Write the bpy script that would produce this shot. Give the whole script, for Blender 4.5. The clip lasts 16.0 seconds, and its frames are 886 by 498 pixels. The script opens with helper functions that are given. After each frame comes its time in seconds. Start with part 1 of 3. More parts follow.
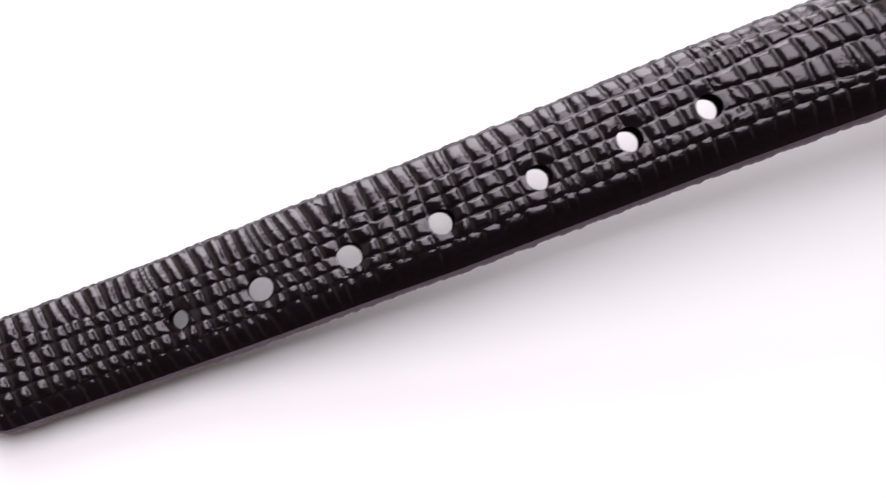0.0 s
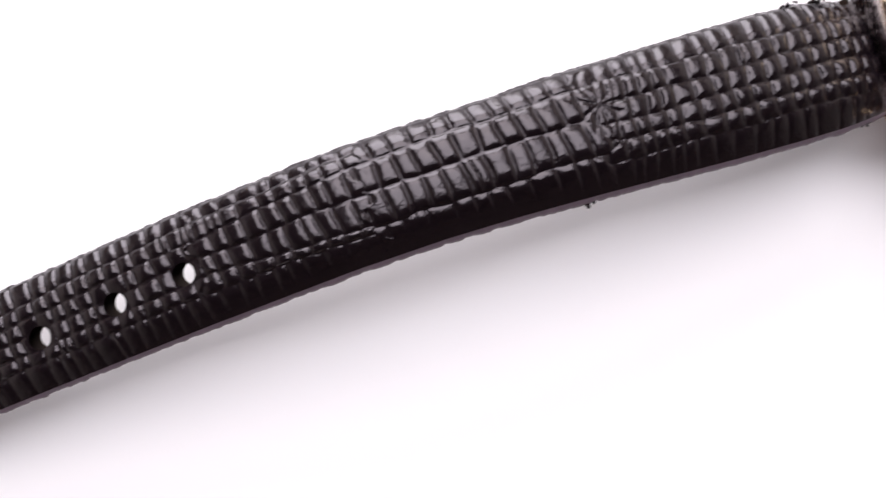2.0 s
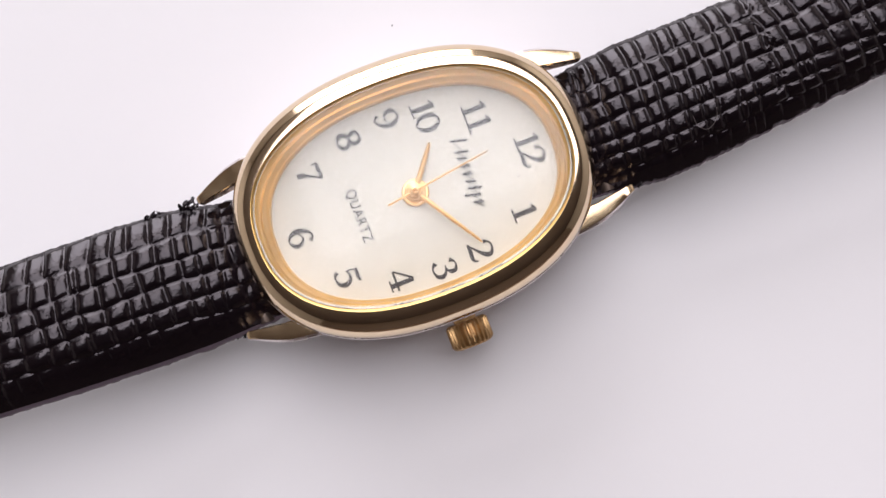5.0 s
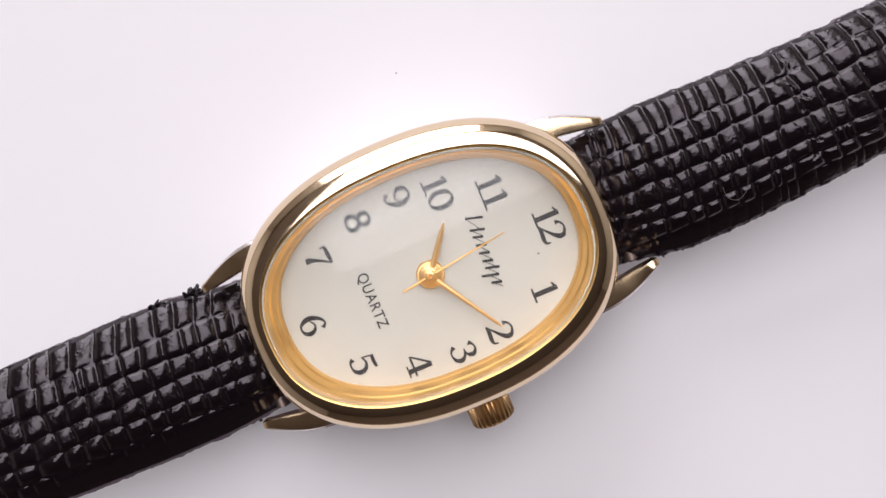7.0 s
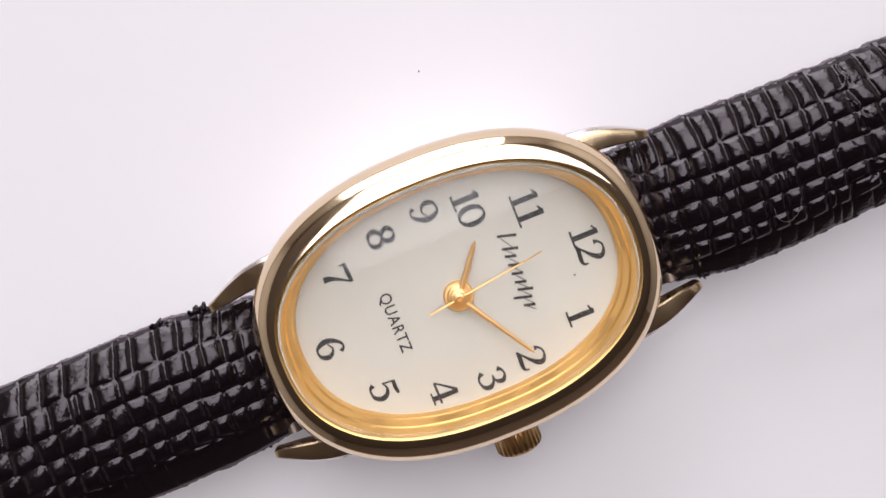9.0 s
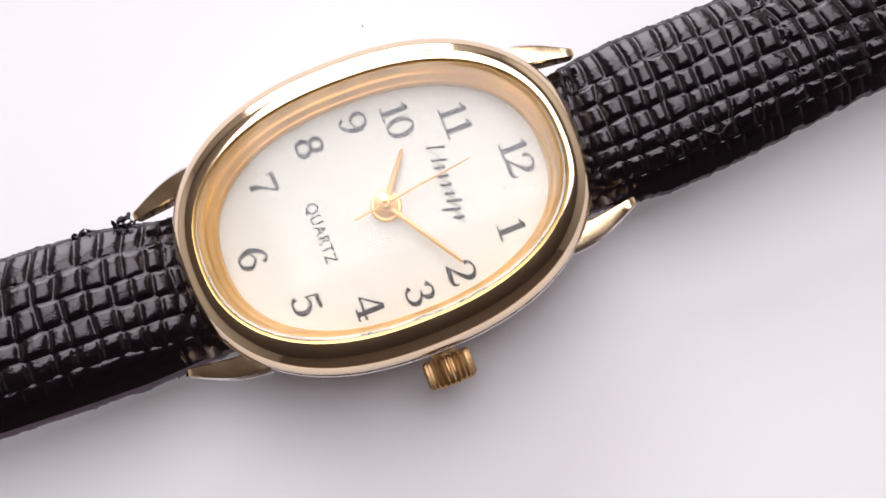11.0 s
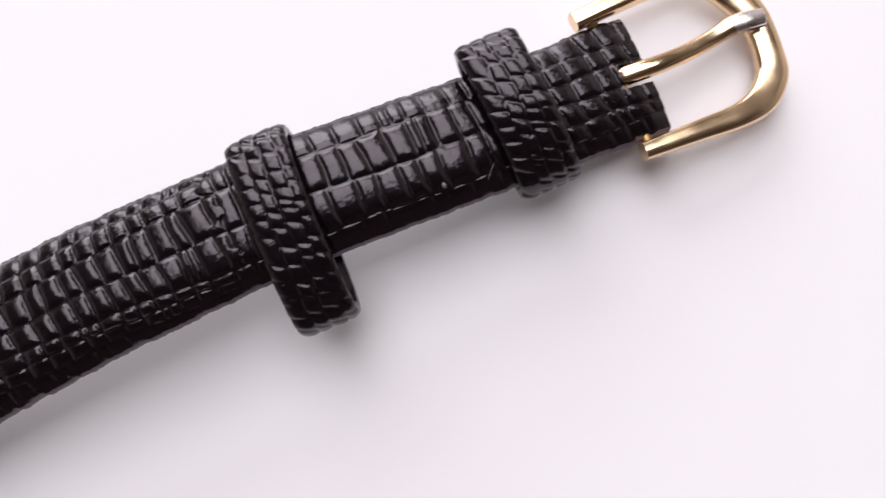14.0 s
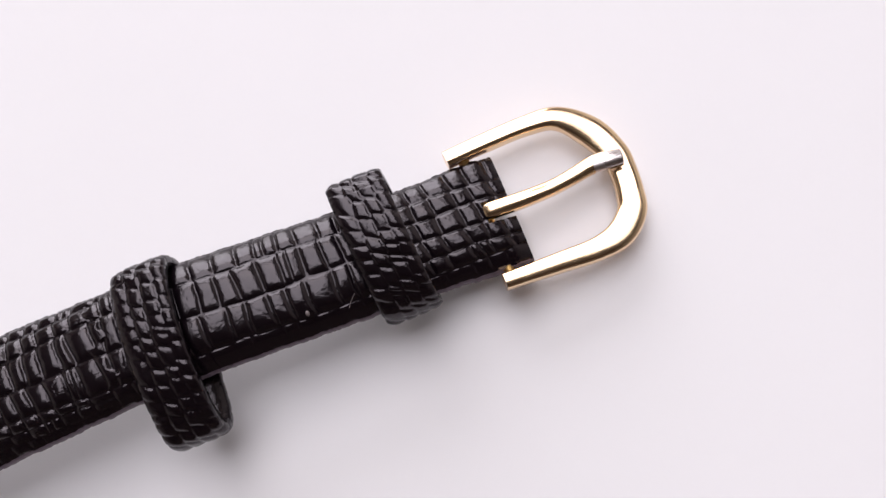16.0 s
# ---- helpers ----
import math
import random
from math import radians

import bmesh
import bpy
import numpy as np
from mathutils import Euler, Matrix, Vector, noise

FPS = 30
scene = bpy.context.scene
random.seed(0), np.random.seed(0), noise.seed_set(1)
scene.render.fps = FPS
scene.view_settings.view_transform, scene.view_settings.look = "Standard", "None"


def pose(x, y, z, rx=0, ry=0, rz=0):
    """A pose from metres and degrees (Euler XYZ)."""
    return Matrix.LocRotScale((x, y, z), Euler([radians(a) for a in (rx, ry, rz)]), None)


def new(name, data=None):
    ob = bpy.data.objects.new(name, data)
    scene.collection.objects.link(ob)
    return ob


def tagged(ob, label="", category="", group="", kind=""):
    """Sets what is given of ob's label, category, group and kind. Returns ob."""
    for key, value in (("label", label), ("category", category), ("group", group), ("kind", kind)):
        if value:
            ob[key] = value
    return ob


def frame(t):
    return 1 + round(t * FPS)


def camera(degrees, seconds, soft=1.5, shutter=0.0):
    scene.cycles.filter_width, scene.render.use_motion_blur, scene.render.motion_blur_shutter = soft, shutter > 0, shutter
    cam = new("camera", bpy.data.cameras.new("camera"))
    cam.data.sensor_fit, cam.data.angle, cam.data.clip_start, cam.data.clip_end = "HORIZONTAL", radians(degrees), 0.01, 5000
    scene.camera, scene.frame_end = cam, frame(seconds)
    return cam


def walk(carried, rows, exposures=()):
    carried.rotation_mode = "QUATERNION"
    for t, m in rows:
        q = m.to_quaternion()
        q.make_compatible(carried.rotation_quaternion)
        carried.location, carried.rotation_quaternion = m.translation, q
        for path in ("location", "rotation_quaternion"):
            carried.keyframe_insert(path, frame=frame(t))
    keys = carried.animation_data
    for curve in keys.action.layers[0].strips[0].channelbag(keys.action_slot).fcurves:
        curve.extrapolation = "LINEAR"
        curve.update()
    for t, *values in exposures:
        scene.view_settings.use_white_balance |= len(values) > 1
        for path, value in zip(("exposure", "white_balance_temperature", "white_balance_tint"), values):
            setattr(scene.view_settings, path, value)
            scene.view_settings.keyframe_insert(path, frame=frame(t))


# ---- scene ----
cam = camera(60.0, 16.0, soft=1.45, shutter=0.3)

# seconds, place in millimetres, turn in degrees
PATH = [
    (0, -83.475, -9.612, 49.039, 11.656, -3.241, -19.091),
    (0.5, -75.841, -8.678, 51.379, 10.293, -2.933, -19.415),
    (1, -67.046, -8.636, 53.561, 9.421, -2.520, -19.624),
    (1.5, -57.724, -9.400, 55.044, 8.865, -1.211, -19.571),
    (2, -48.275, -8.656, 56.601, 7.073, -1.028, -19.722),
    (2.5, -37.347, -6.976, 58.629, 5.414, -1.302, -19.702),
    (3, -26.036, -6.002, 59.890, 4.770, -0.464, -19.677),
    (3.5, -17.142, -7.199, 59.431, 5.284, -0.756, -20.027),
    (4, -8.086, -9.375, 58.632, 4.684, 0.232, -20.350),
    (4.5, -3.022, -9.202, 57.284, 4.204, 0.410, -20.707),
    (4.7, -1.862, -8.454, 56.987, 3.964, 0.268, -20.834),
    (6.8, 2.791, 3.721, 54.849, -3.837, 0.140, -22.944),
    (7, 2.788, 4.554, 54.423, -4.311, -0.019, -22.951),
    (7.5, 2.882, 6.656, 53.161, -5.477, -0.221, -23.003),
    (8, 2.837, 9.825, 51.312, -7.746, -0.939, -22.789),
    (8.2, 2.797, 10.981, 50.458, -8.459, -1.143, -22.630),
    (10.3, -3.020, -1.806, 50.478, 1.016, -2.742, -21.200),
    (10.5, -2.587, -3.478, 50.267, 2.655, -2.414, -21.353),
    (11, -0.229, -7.885, 49.859, 6.672, -0.808, -21.358),
    (11.5, 4.792, -12.984, 48.939, 10.312, 0.879, -21.509),
    (12, 13.004, -14.591, 48.714, 11.504, 1.622, -21.848),
    (12.5, 23.620, -12.743, 49.549, 12.293, 0.936, -23.537),
    (13, 36.659, -12.846, 50.600, 12.064, 3.084, -22.671),
    (13.5, 46.784, -12.402, 51.638, 9.171, 3.069, -22.884),
    (14, 55.389, -11.301, 52.898, 6.432, 3.603, -22.993),
    (14.5, 61.421, -11.133, 53.925, 5.661, 4.239, -22.987),
    (15, 64.533, -9.861, 54.887, 6.175, 4.992, -22.925),
    (15.5, 66.110, -9.410, 55.829, 7.629, 5.303, -22.740),
    (16, 68.099, -13.435, 55.801, 12.159, 7.160, -21.490),
]
EXPOSURES = [(0.0, 0.54), (2.5, 0.57), (3.5, 0.27), (4.0, 0.1), (4.5, 0.02), (7.0, -0.05), (8.0, -0.08), (10.5, 0.06), (11.0, 0.13), (11.5, 0.18), (12.0, 0.22), (12.5, 0.14), (13.0, 0.13), (14.5, 0.17), (15.3, 0.1), (16.0, 0.02)]
walk(cam, [(t, pose(x / 1000, y / 1000, z / 1000, a, b, c)) for t, x, y, z, a, b, c in PATH], EXPOSURES)

# ---- light: an unseen overcast panel added above one long side of the watch ----
world = bpy.data.worlds.new("world")
scene.world = world
world.use_nodes = True
wn = world.node_tree.nodes
sky = wn.new("ShaderNodeTexSky")
sky.sky_type, sky.sun_disc, sky.sun_elevation, sky.sun_rotation = "NISHITA", False, radians(48), radians(20)
wn["Background"].inputs["Strength"].default_value = 0.1
world.node_tree.links.new(sky.outputs["Color"], wn["Background"].inputs["Color"])

# unseen overcast glazing: one pane added overhead, a brighter one in the wall beyond
SKY = 3.7
ROOF = dict(x0=-0.32, x1=0.82, y0=0.03, y1=1.5, z=1.3)
SIDE = dict(x0=-0.5, x1=0.75, z0=0.12, z1=1.2, y=1.62)


def pane_light(name, wide, high, place, dim=1.0):
    lamp = bpy.data.lights.new(name, "AREA")
    lamp.shape, lamp.size, lamp.size_y, lamp.color = "RECTANGLE", wide, high, (0.985, 0.95, 0.975)
    lamp.energy = SKY * dim * math.pi * wide * high
    new(name, lamp).matrix_world = place


pane_light("overhead_panel_light", 1.14, 1.47, pose(0.25, 0.765, ROOF["z"] + 0.03), 1.02)
pane_light("side_window_light", 1.25, 1.08, pose(0.125, SIDE["y"] + 0.02, 0.66, -90), 1.6)


# ---- materials ----
def material(name, color, rough=0.5, metal=0.0, grain=0.0, grain_scale=1500.0, tint=0.0, tint_scale=200.0, rough_var=0.0, spec=0.5, coat=0.0):
    m = bpy.data.materials.new(name)
    m.use_nodes = True
    nt, b = m.node_tree, m.node_tree.nodes["Principled BSDF"]
    b.inputs["Base Color"].default_value = (*color, 1)
    b.inputs["Roughness"].default_value, b.inputs["Metallic"].default_value = rough, metal
    b.inputs["Specular IOR Level"].default_value = spec
    b.inputs["Coat Weight"].default_value = coat
    b.inputs["Coat Roughness"].default_value = 0.12
    where = nt.nodes.new("ShaderNodeTexCoord")

    def noise_at(scale, detail=4):
        n = nt.nodes.new("ShaderNodeTexNoise")
        n.inputs["Scale"].default_value, n.inputs["Detail"].default_value = scale, detail
        nt.links.new(where.outputs["Object"], n.inputs["Vector"])
        return n

    if tint:
        n, mix = noise_at(tint_scale), nt.nodes.new("ShaderNodeMixRGB")
        mix.inputs["Color1"].default_value = (*[c * (1 - tint) for c in color], 1)
        mix.inputs["Color2"].default_value = (*[min(1, c * (1 + tint)) for c in color], 1)
        nt.links.new(n.outputs["Fac"], mix.inputs["Fac"])
        nt.links.new(mix.outputs["Color"], b.inputs["Base Color"])
    if rough_var:
        n, mr = noise_at(tint_scale * 2.3, 6), nt.nodes.new("ShaderNodeMapRange")
        mr.inputs["From Min"].default_value, mr.inputs["From Max"].default_value = 0.3, 0.7
        mr.inputs["To Min"].default_value, mr.inputs["To Max"].default_value = max(0.02, rough - rough_var), rough + rough_var
        nt.links.new(n.outputs["Fac"], mr.inputs["Value"])
        nt.links.new(mr.outputs["Result"], b.inputs["Roughness"])
    if grain:
        n, bump = noise_at(grain_scale, 6), nt.nodes.new("ShaderNodeBump")
        bump.inputs["Strength"].default_value, bump.inputs["Distance"].default_value = grain, 0.0001
        nt.links.new(n.outputs["Fac"], bump.inputs["Height"])
        nt.links.new(bump.outputs["Normal"], b.inputs["Normal"])
    return m


PAPER = material("white_paper", (0.86, 0.835, 0.86), 0.8, grain=0.12, grain_scale=900, tint=0.012, tint_scale=60)
# unseen walls and ceiling: tones picked for what the metal and leather mirror
WALL = material("dark_unseen_wall", (0.13, 0.1, 0.085), 0.8, tint=0.05, tint_scale=3)
PALE_WALL = material("pale_unseen_wall", (0.62, 0.59, 0.55), 0.8, tint=0.04, tint_scale=3)
CEILING = material("dark_unseen_ceiling", (0.16, 0.14, 0.13), 0.85, tint=0.02, tint_scale=3)
WOOD = material("dark_brown_wood", (0.16, 0.09, 0.055), 0.5, tint=0.25, tint_scale=20)
LEATHER = material("black_lizard_leather", (0.005, 0.003, 0.0045), 0.12, grain=0.24, grain_scale=5000, tint=0.35, tint_scale=500, rough_var=0.05, spec=0.48)
LEATHER.node_tree.nodes["Principled BSDF"].inputs["Specular Tint"].default_value = (1.0, 0.9, 0.96, 1)
EDGE = material("raw_leather_edge", (0.12, 0.085, 0.11), 0.62, grain=0.6, grain_scale=2500, tint=0.3, tint_scale=900)
LINING = material("leather_lining", (0.035, 0.022, 0.018), 0.8, grain=0.5, grain_scale=1500, tint=0.3, tint_scale=600)
GOLD = material("polished_gold_plate", (0.86, 0.54, 0.2), 0.33, 1.0, tint=0.06, tint_scale=300, rough_var=0.05)
PALE = material("pale_polished_gold", (0.88, 0.67, 0.43), 0.2, 1.0, tint=0.07, tint_scale=250, rough_var=0.06, grain=0.03, grain_scale=700)
COPPER = material("worn_coppery_gold", (0.52, 0.32, 0.15), 0.34, 1.0, tint=0.15, tint_scale=700, rough_var=0.08)
SATIN = material("satin_gold", (0.85, 0.55, 0.25), 0.42, 1.0, tint=0.08, tint_scale=900)
CHAMPAGNE = material("worn_pale_gold_plate", (0.85, 0.68, 0.48), 0.08, 1.0, tint=0.07, tint_scale=250, rough_var=0.04, grain=0.03, grain_scale=800)
BUCKLE = material("worn_yellow_gold_plate", (0.87, 0.65, 0.42), 0.18, 1.0, tint=0.09, tint_scale=250, rough_var=0.07, grain=0.04, grain_scale=600)
STEEL = material("bare_pinkish_steel", (0.78, 0.71, 0.7), 0.27, 1.0, tint=0.06, tint_scale=300, rough_var=0.06)
DIAL = material("cream_dial_lacquer", (0.43, 0.415, 0.365), 0.45, tint=0.02, tint_scale=150)
INK = material("black_dial_print", (0.014, 0.012, 0.014), 0.5, tint=0.7, tint_scale=2500)
DARK = material("dark_steel", (0.16, 0.12, 0.1), 0.4, 0.9)
FIBRE = material("pale_fibre", (0.16, 0.13, 0.13), 0.7)

GLASS = bpy.data.materials.new("watch_crystal")
GLASS.use_nodes = True
gp = GLASS.node_tree.nodes["Principled BSDF"]
gp.inputs["Base Color"].default_value = (1, 1, 1, 1)
gp.inputs["Roughness"].default_value = 0.09
gp.inputs["IOR"].default_value = 1.36
gp.inputs["Transmission Weight"].default_value = 1.0

# ---- helpers for building, in millimetres ----
MM = 0.001


def part(name, verts, faces, mats, parent=None, label="", slots=None, smooth=True):
    """One mesh object out of vertices in millimetres."""
    me = bpy.data.meshes.new(name)
    me.from_pydata((np.asarray(verts, float) * MM).tolist(), [], [tuple(f) for f in faces])
    for m in mats if isinstance(mats, (list, tuple)) else [mats]:
        me.materials.append(m)
    if slots is not None:
        me.polygons.foreach_set("material_index", np.asarray(slots, dtype=np.int32))
    me.polygons.foreach_set("use_smooth", np.full(len(me.polygons), smooth))
    me.update()
    ob = new(name, me)
    ob.parent = parent
    if label:
        tagged(ob, label)
    return ob


def spline(points, n):
    """Catmull-Rom through the points, n samples."""
    p = np.asarray(points, float)
    p = np.vstack([2 * p[0] - p[1], p, 2 * p[-1] - p[-2]])
    out = []
    for u in np.linspace(0, len(p) - 3 - 1e-9, n):
        i, f = int(u), u - int(u)
        a, b, c, d = p[i : i + 4]
        out.append(0.5 * (2 * b + (c - a) * f + (2 * a - 5 * b + 4 * c - d) * f * f + (3 * b - 3 * c + d - a) * f ** 3))
    return np.array(out)


def grid_faces(n, m, closed_n=False, closed_m=False):
    return [(i * m + j, ((i + 1) % n) * m + j, ((i + 1) % n) * m + (j + 1) % m, i * m + (j + 1) % m)
            for i in range(n - (not closed_n)) for j in range(m - (not closed_m))]


def oval(a, b, n=160, power=2.3):
    t = np.linspace(0, 2 * np.pi, n, endpoint=False)
    c, s = np.cos(t), np.sin(t)
    return np.stack([a * np.sign(c) * np.abs(c) ** (2 / power), b * np.sign(s) * np.abs(s) ** (2 / power)], 1)


def turned(profile, n=160, close_first=False, close_last=False):
    """Rings of ovals (a, b, z), one above the other."""
    verts = np.vstack([np.c_[oval(a, b, n), np.full(n, z)] for a, b, z in profile])
    faces = [(i * n + j, i * n + (j + 1) % n, (i + 1) * n + (j + 1) % n, (i + 1) * n + j) for i in range(len(profile) - 1) for j in range(n)]
    if close_first:
        faces.append(tuple(range(n))[::-1])
    if close_last:
        k = (len(profile) - 1) * n
        faces.append(tuple(range(k, k + n)))
    return verts, faces


def swept(path, wide, high, n=20, power=2.6):
    """A bar along a path; wide and high are half sizes at each sample."""
    path = np.asarray(path, float)
    tang = np.gradient(path, axis=0)
    tang /= np.linalg.norm(tang, axis=1)[:, None]
    side = np.cross(tang, (0, 0, 1.0))
    side /= np.linalg.norm(side, axis=1)[:, None]
    up = np.cross(side, tang)
    sec = oval(1, 1, n, power)
    k = len(path)
    wide, high = np.broadcast_to(wide, k), np.broadcast_to(high, k)
    verts = path[:, None] + sec[None, :, :1] * wide[:, None, None] * side[:, None] + sec[None, :, 1:] * high[:, None, None] * up[:, None]
    faces = grid_faces(k, n, closed_m=True) + [tuple(range(n)), tuple(range((k - 1) * n, k * n))[::-1]]
    return verts.reshape(-1, 3), faces


def soft_noise(n, m, step, rng):
    """Smooth random field of n by m, one knot every step samples, in -1..1."""
    a = rng.uniform(-1, 1, (n // step + 3, m // step + 3))
    ui, vi = np.arange(n) / step, np.arange(m) / step
    i, j = ui.astype(int), vi.astype(int)
    f, g = (ui - i)[:, None], (vi - j)[None]
    f, g = f * f * (3 - 2 * f), g * g * (3 - 2 * g)
    return (a[np.ix_(i, j)] * (1 - f) * (1 - g) + a[np.ix_(i + 1, j)] * f * (1 - g) + a[np.ix_(i, j + 1)] * (1 - f) * g + a[np.ix_(i + 1, j + 1)] * f * g)


def scales(x, y, bands, rng, depth):
    """Relief of embossed lizard scales at the places x, y. bands: (x0, x1, row lines at x0, row lines at x1, shortest and longest scale, slant, flatness)."""
    h = np.zeros_like(x)
    for x0, x1, l0, l1, lo, hi, slant, flat in bands:
        jag = 0.5 * np.sin(2.1 * y + x0) + 0.3 * np.sin(4.7 * y + 2 * x0)
        inside = (x >= x0 + jag) & (x < x1 + 0.5 * np.sin(2.1 * y + x1) + 0.3 * np.sin(4.7 * y + 2 * x1))
        f = np.clip((x - x0) / (x1 - x0), 0, 1)
        lines = [a * (1 - f) + b * f + 0.06 * np.sin(0.7 * x + 2.3 * k) + 0.02 * np.sin(2.3 * x + k) for k, (a, b) in enumerate(zip((-7, *l0, 7), (-7, *l1, 7)))]
        # the cross furrows run on from row to row, a little out of step; some scales are split in two
        base = np.cumsum(np.r_[x0 - 4, rng.uniform(lo, hi, int((x1 - x0 + 10) / lo))])
        for k in range(len(lines) - 1):
            low, top = lines[k], lines[k + 1]
            edge = k in (0, len(lines) - 2)
            row = inside & (y >= low) & (y < top)
            cuts = base + rng.normal(0, 0.07 * lo, len(base))
            split = cuts[:-1][rng.random(len(cuts) - 1) < 0.05]
            cuts = np.sort(np.r_[cuts, split + 0.5 * lo])
            tilt, lean, lift = (rng.normal(0, 0.13, len(cuts) + 1), rng.normal(0, 0.12, len(cuts) + 1), rng.uniform(0.75, 1.1, len(cuts) + 1))
            if not row.any():
                continue
            xx = x + (slant + 0.07 * np.sin(0.9 * x + 2.1 * k)) * (y - low) + 0.02 * np.sin(3.1 * y + k)
            at = np.clip(np.searchsorted(cuts, xx[row]), 1, len(cuts) - 1)
            s = 2 * (xx[row] - cuts[at - 1]) / (cuts[at] - cuts[at - 1]) - 1
            # a glossy pillow: a broad gently domed top and a narrow furrow round it
            power = 2.6 + 2.4 * flat
            ends = 1 - np.abs(s) ** power
            if edge:
                q = np.zeros_like(s)
                reach = (top - y if k == 0 else y - low)[row]
                rise = 0.2 + 0.8 * np.clip(reach / 0.45, 0, 1) ** 0.7
            else:
                q = (2 * (y - low) / (top - low) - 1)[row]
                rise = 1 - np.abs(q) ** (power + 0.6)
            h[row] = depth * lift[at] * (rise * ends) ** 0.95 + depth * (tilt[at] * s + lean[at] * q) * np.clip(4 * rise * ends, 0, 1)
    return h


def strap_mesh(knots, step, across, bands, rng, depth, round_end=0.0, star=None, holes=()):
    """knots: rows of x, centre y, top z, half width, dome, edge. Returns vertices, faces and material slots."""
    k = np.array(knots, float)
    xs = np.arange(k[0, 0], k[-1, 0] + 1e-6, step)
    cols = []
    for c in range(1, 6):
        v = np.interp(xs, k[:, 0], k[:, c])
        pad = int(1.2 / step)
        w = np.hanning(2 * pad + 1)
        cols.append(np.convolve(np.r_[np.full(pad, v[0]), v, np.full(pad, v[-1])], w / w.sum(), "valid"))
    yc, zt, hw, dome, edge = cols
    if round_end:
        near = np.clip((k[0, 0] + round_end - xs) / round_end, 0, 1)
        hw = hw * (1 - near ** 2.6 * 0.62)
    u = np.linspace(-1, 1, across)
    u = np.sign(u) * np.abs(u) ** 0.92
    X = np.repeat(xs[:, None], across, 1)
    Y = hw[:, None] * u[None]
    warp = [soft_noise(len(xs), across, 18, rng) for _ in (0, 1)]
    H = scales(X + 0.045 * warp[0], Y + 0.035 * warp[1], bands, rng, depth) + 0.02 * soft_noise(len(xs), across, 9, rng) + 0.007 * soft_noise(len(xs), across, 3, rng)
    H *= (0.3 + 0.7 * np.clip((u + (0.78 if k[0, 0] < 0 else 0.92)) / 0.3, 0, 1))[None]
    if star:
        r, th = np.hypot(X - star[0], Y - star[1]), np.arctan2(Y - star[1], X - star[0])
        H = H * (1 - 0.6 * np.exp(-((r / 1.7) ** 2))) - 0.55 * depth * (0.5 + 0.5 * np.cos(9 * th + 0.6 * np.sin(3 * th))) ** 3 * np.exp(-((r / 1.9) ** 2)) * np.clip(r / 0.3, 0, 1)
    for hx, hy, _ in holes:
        near = np.exp(-((np.hypot(X - hx, yc[:, None] + Y - hy) / 1.15) ** 4))
        H = H * (1 - 0.85 * near) - 0.06 * near
    H *= np.clip((1 - np.abs(u)) / 0.06, 0.25, 1)[None]
    Z = zt[:, None] - dome[:, None] * np.abs(u[None]) ** 3.0 + H - depth * 0.6
    wob = 0.05 * soft_noise(len(xs), 1, 6, rng)[:, 0] + 0.035 * soft_noise(len(xs), 1, 2, rng)[:, 0]
    top = np.stack([X, yc[:, None] + Y + np.where(np.abs(u) > 0.97, np.sign(u) * wob[:, None], 0), Z], -1)
    zb = zt - dome - edge
    low = []
    for f in (1.012, 0.985, 0.5, 0.0, -0.5, -0.985, -1.012):
        zz = zb + (0.22 if abs(f) > 1.0 else 0)
        low.append(np.stack([xs, yc + hw * f + (wob if abs(f) > 0.9 else 0) * np.sign(f), zz], -1))
    ring = np.concatenate([top, np.stack(low, 1)], 1)
    n, m = ring.shape[:2]
    faces = grid_faces(n, m, closed_m=True) + [tuple(range(m))[::-1], tuple(range((n - 1) * m, n * m))]
    kind = np.zeros(m, int)
    kind[0 : 3 if k[0, 0] < 0 else 1] = 1
    kind[across - 1 : across + 1] = 1
    kind[across + 1 : across + 5] = 2
    kind[across + 5 :] = 1
    slots = list(np.tile(kind, n - 1)) + [1, 1]
    return ring.reshape(-1, 3), [f[::-1] for f in faces], slots


def cut(ob, cutters):
    """Takes closed shapes (vertices, faces) out of ob for good."""
    for verts, faces in cutters:
        tool = part("tool", verts, faces, EDGE, smooth=False)
        mod = ob.modifiers.new("cut", "BOOLEAN")
        mod.operation, mod.object, mod.solver = "DIFFERENCE", tool, "EXACT"
        got = bpy.data.meshes.new_from_object(ob.evaluated_get(bpy.context.evaluated_depsgraph_get()))
        ob.modifiers.clear()
        ob.data = got
        bpy.data.objects.remove(tool)
    return ob


def peg(x, y, z, r, half, tilt=0.0, n=20, squash=1.0, sway=0.0):
    t = np.linspace(0, 2 * np.pi, n, endpoint=False)
    ring = np.stack([r * np.cos(t), squash * r * np.sin(t), 0 * t], 1)
    verts = np.vstack([ring + (0, 0, -half), ring + (0, 0, half)])
    c, s = math.cos(tilt), math.sin(tilt)
    verts = verts @ np.array([[c, 0, -s], [0, 1, 0], [s, sway, c]]) + (x, y, z)
    faces = [(i, (i + 1) % n, n + (i + 1) % n, n + i) for i in range(n)] + [tuple(range(n))[::-1], tuple(range(n, 2 * n))]
    return verts, faces


def box(x0, x1, y0, y1, z0, z1):
    v = [(x, y, z) for z in (z0, z1) for y in (y0, y1) for x in (x0, x1)]
    return v, [(0, 2, 3, 1), (4, 5, 7, 6), (0, 1, 5, 4), (2, 6, 7, 3), (0, 4, 6, 2), (1, 3, 7, 5)]


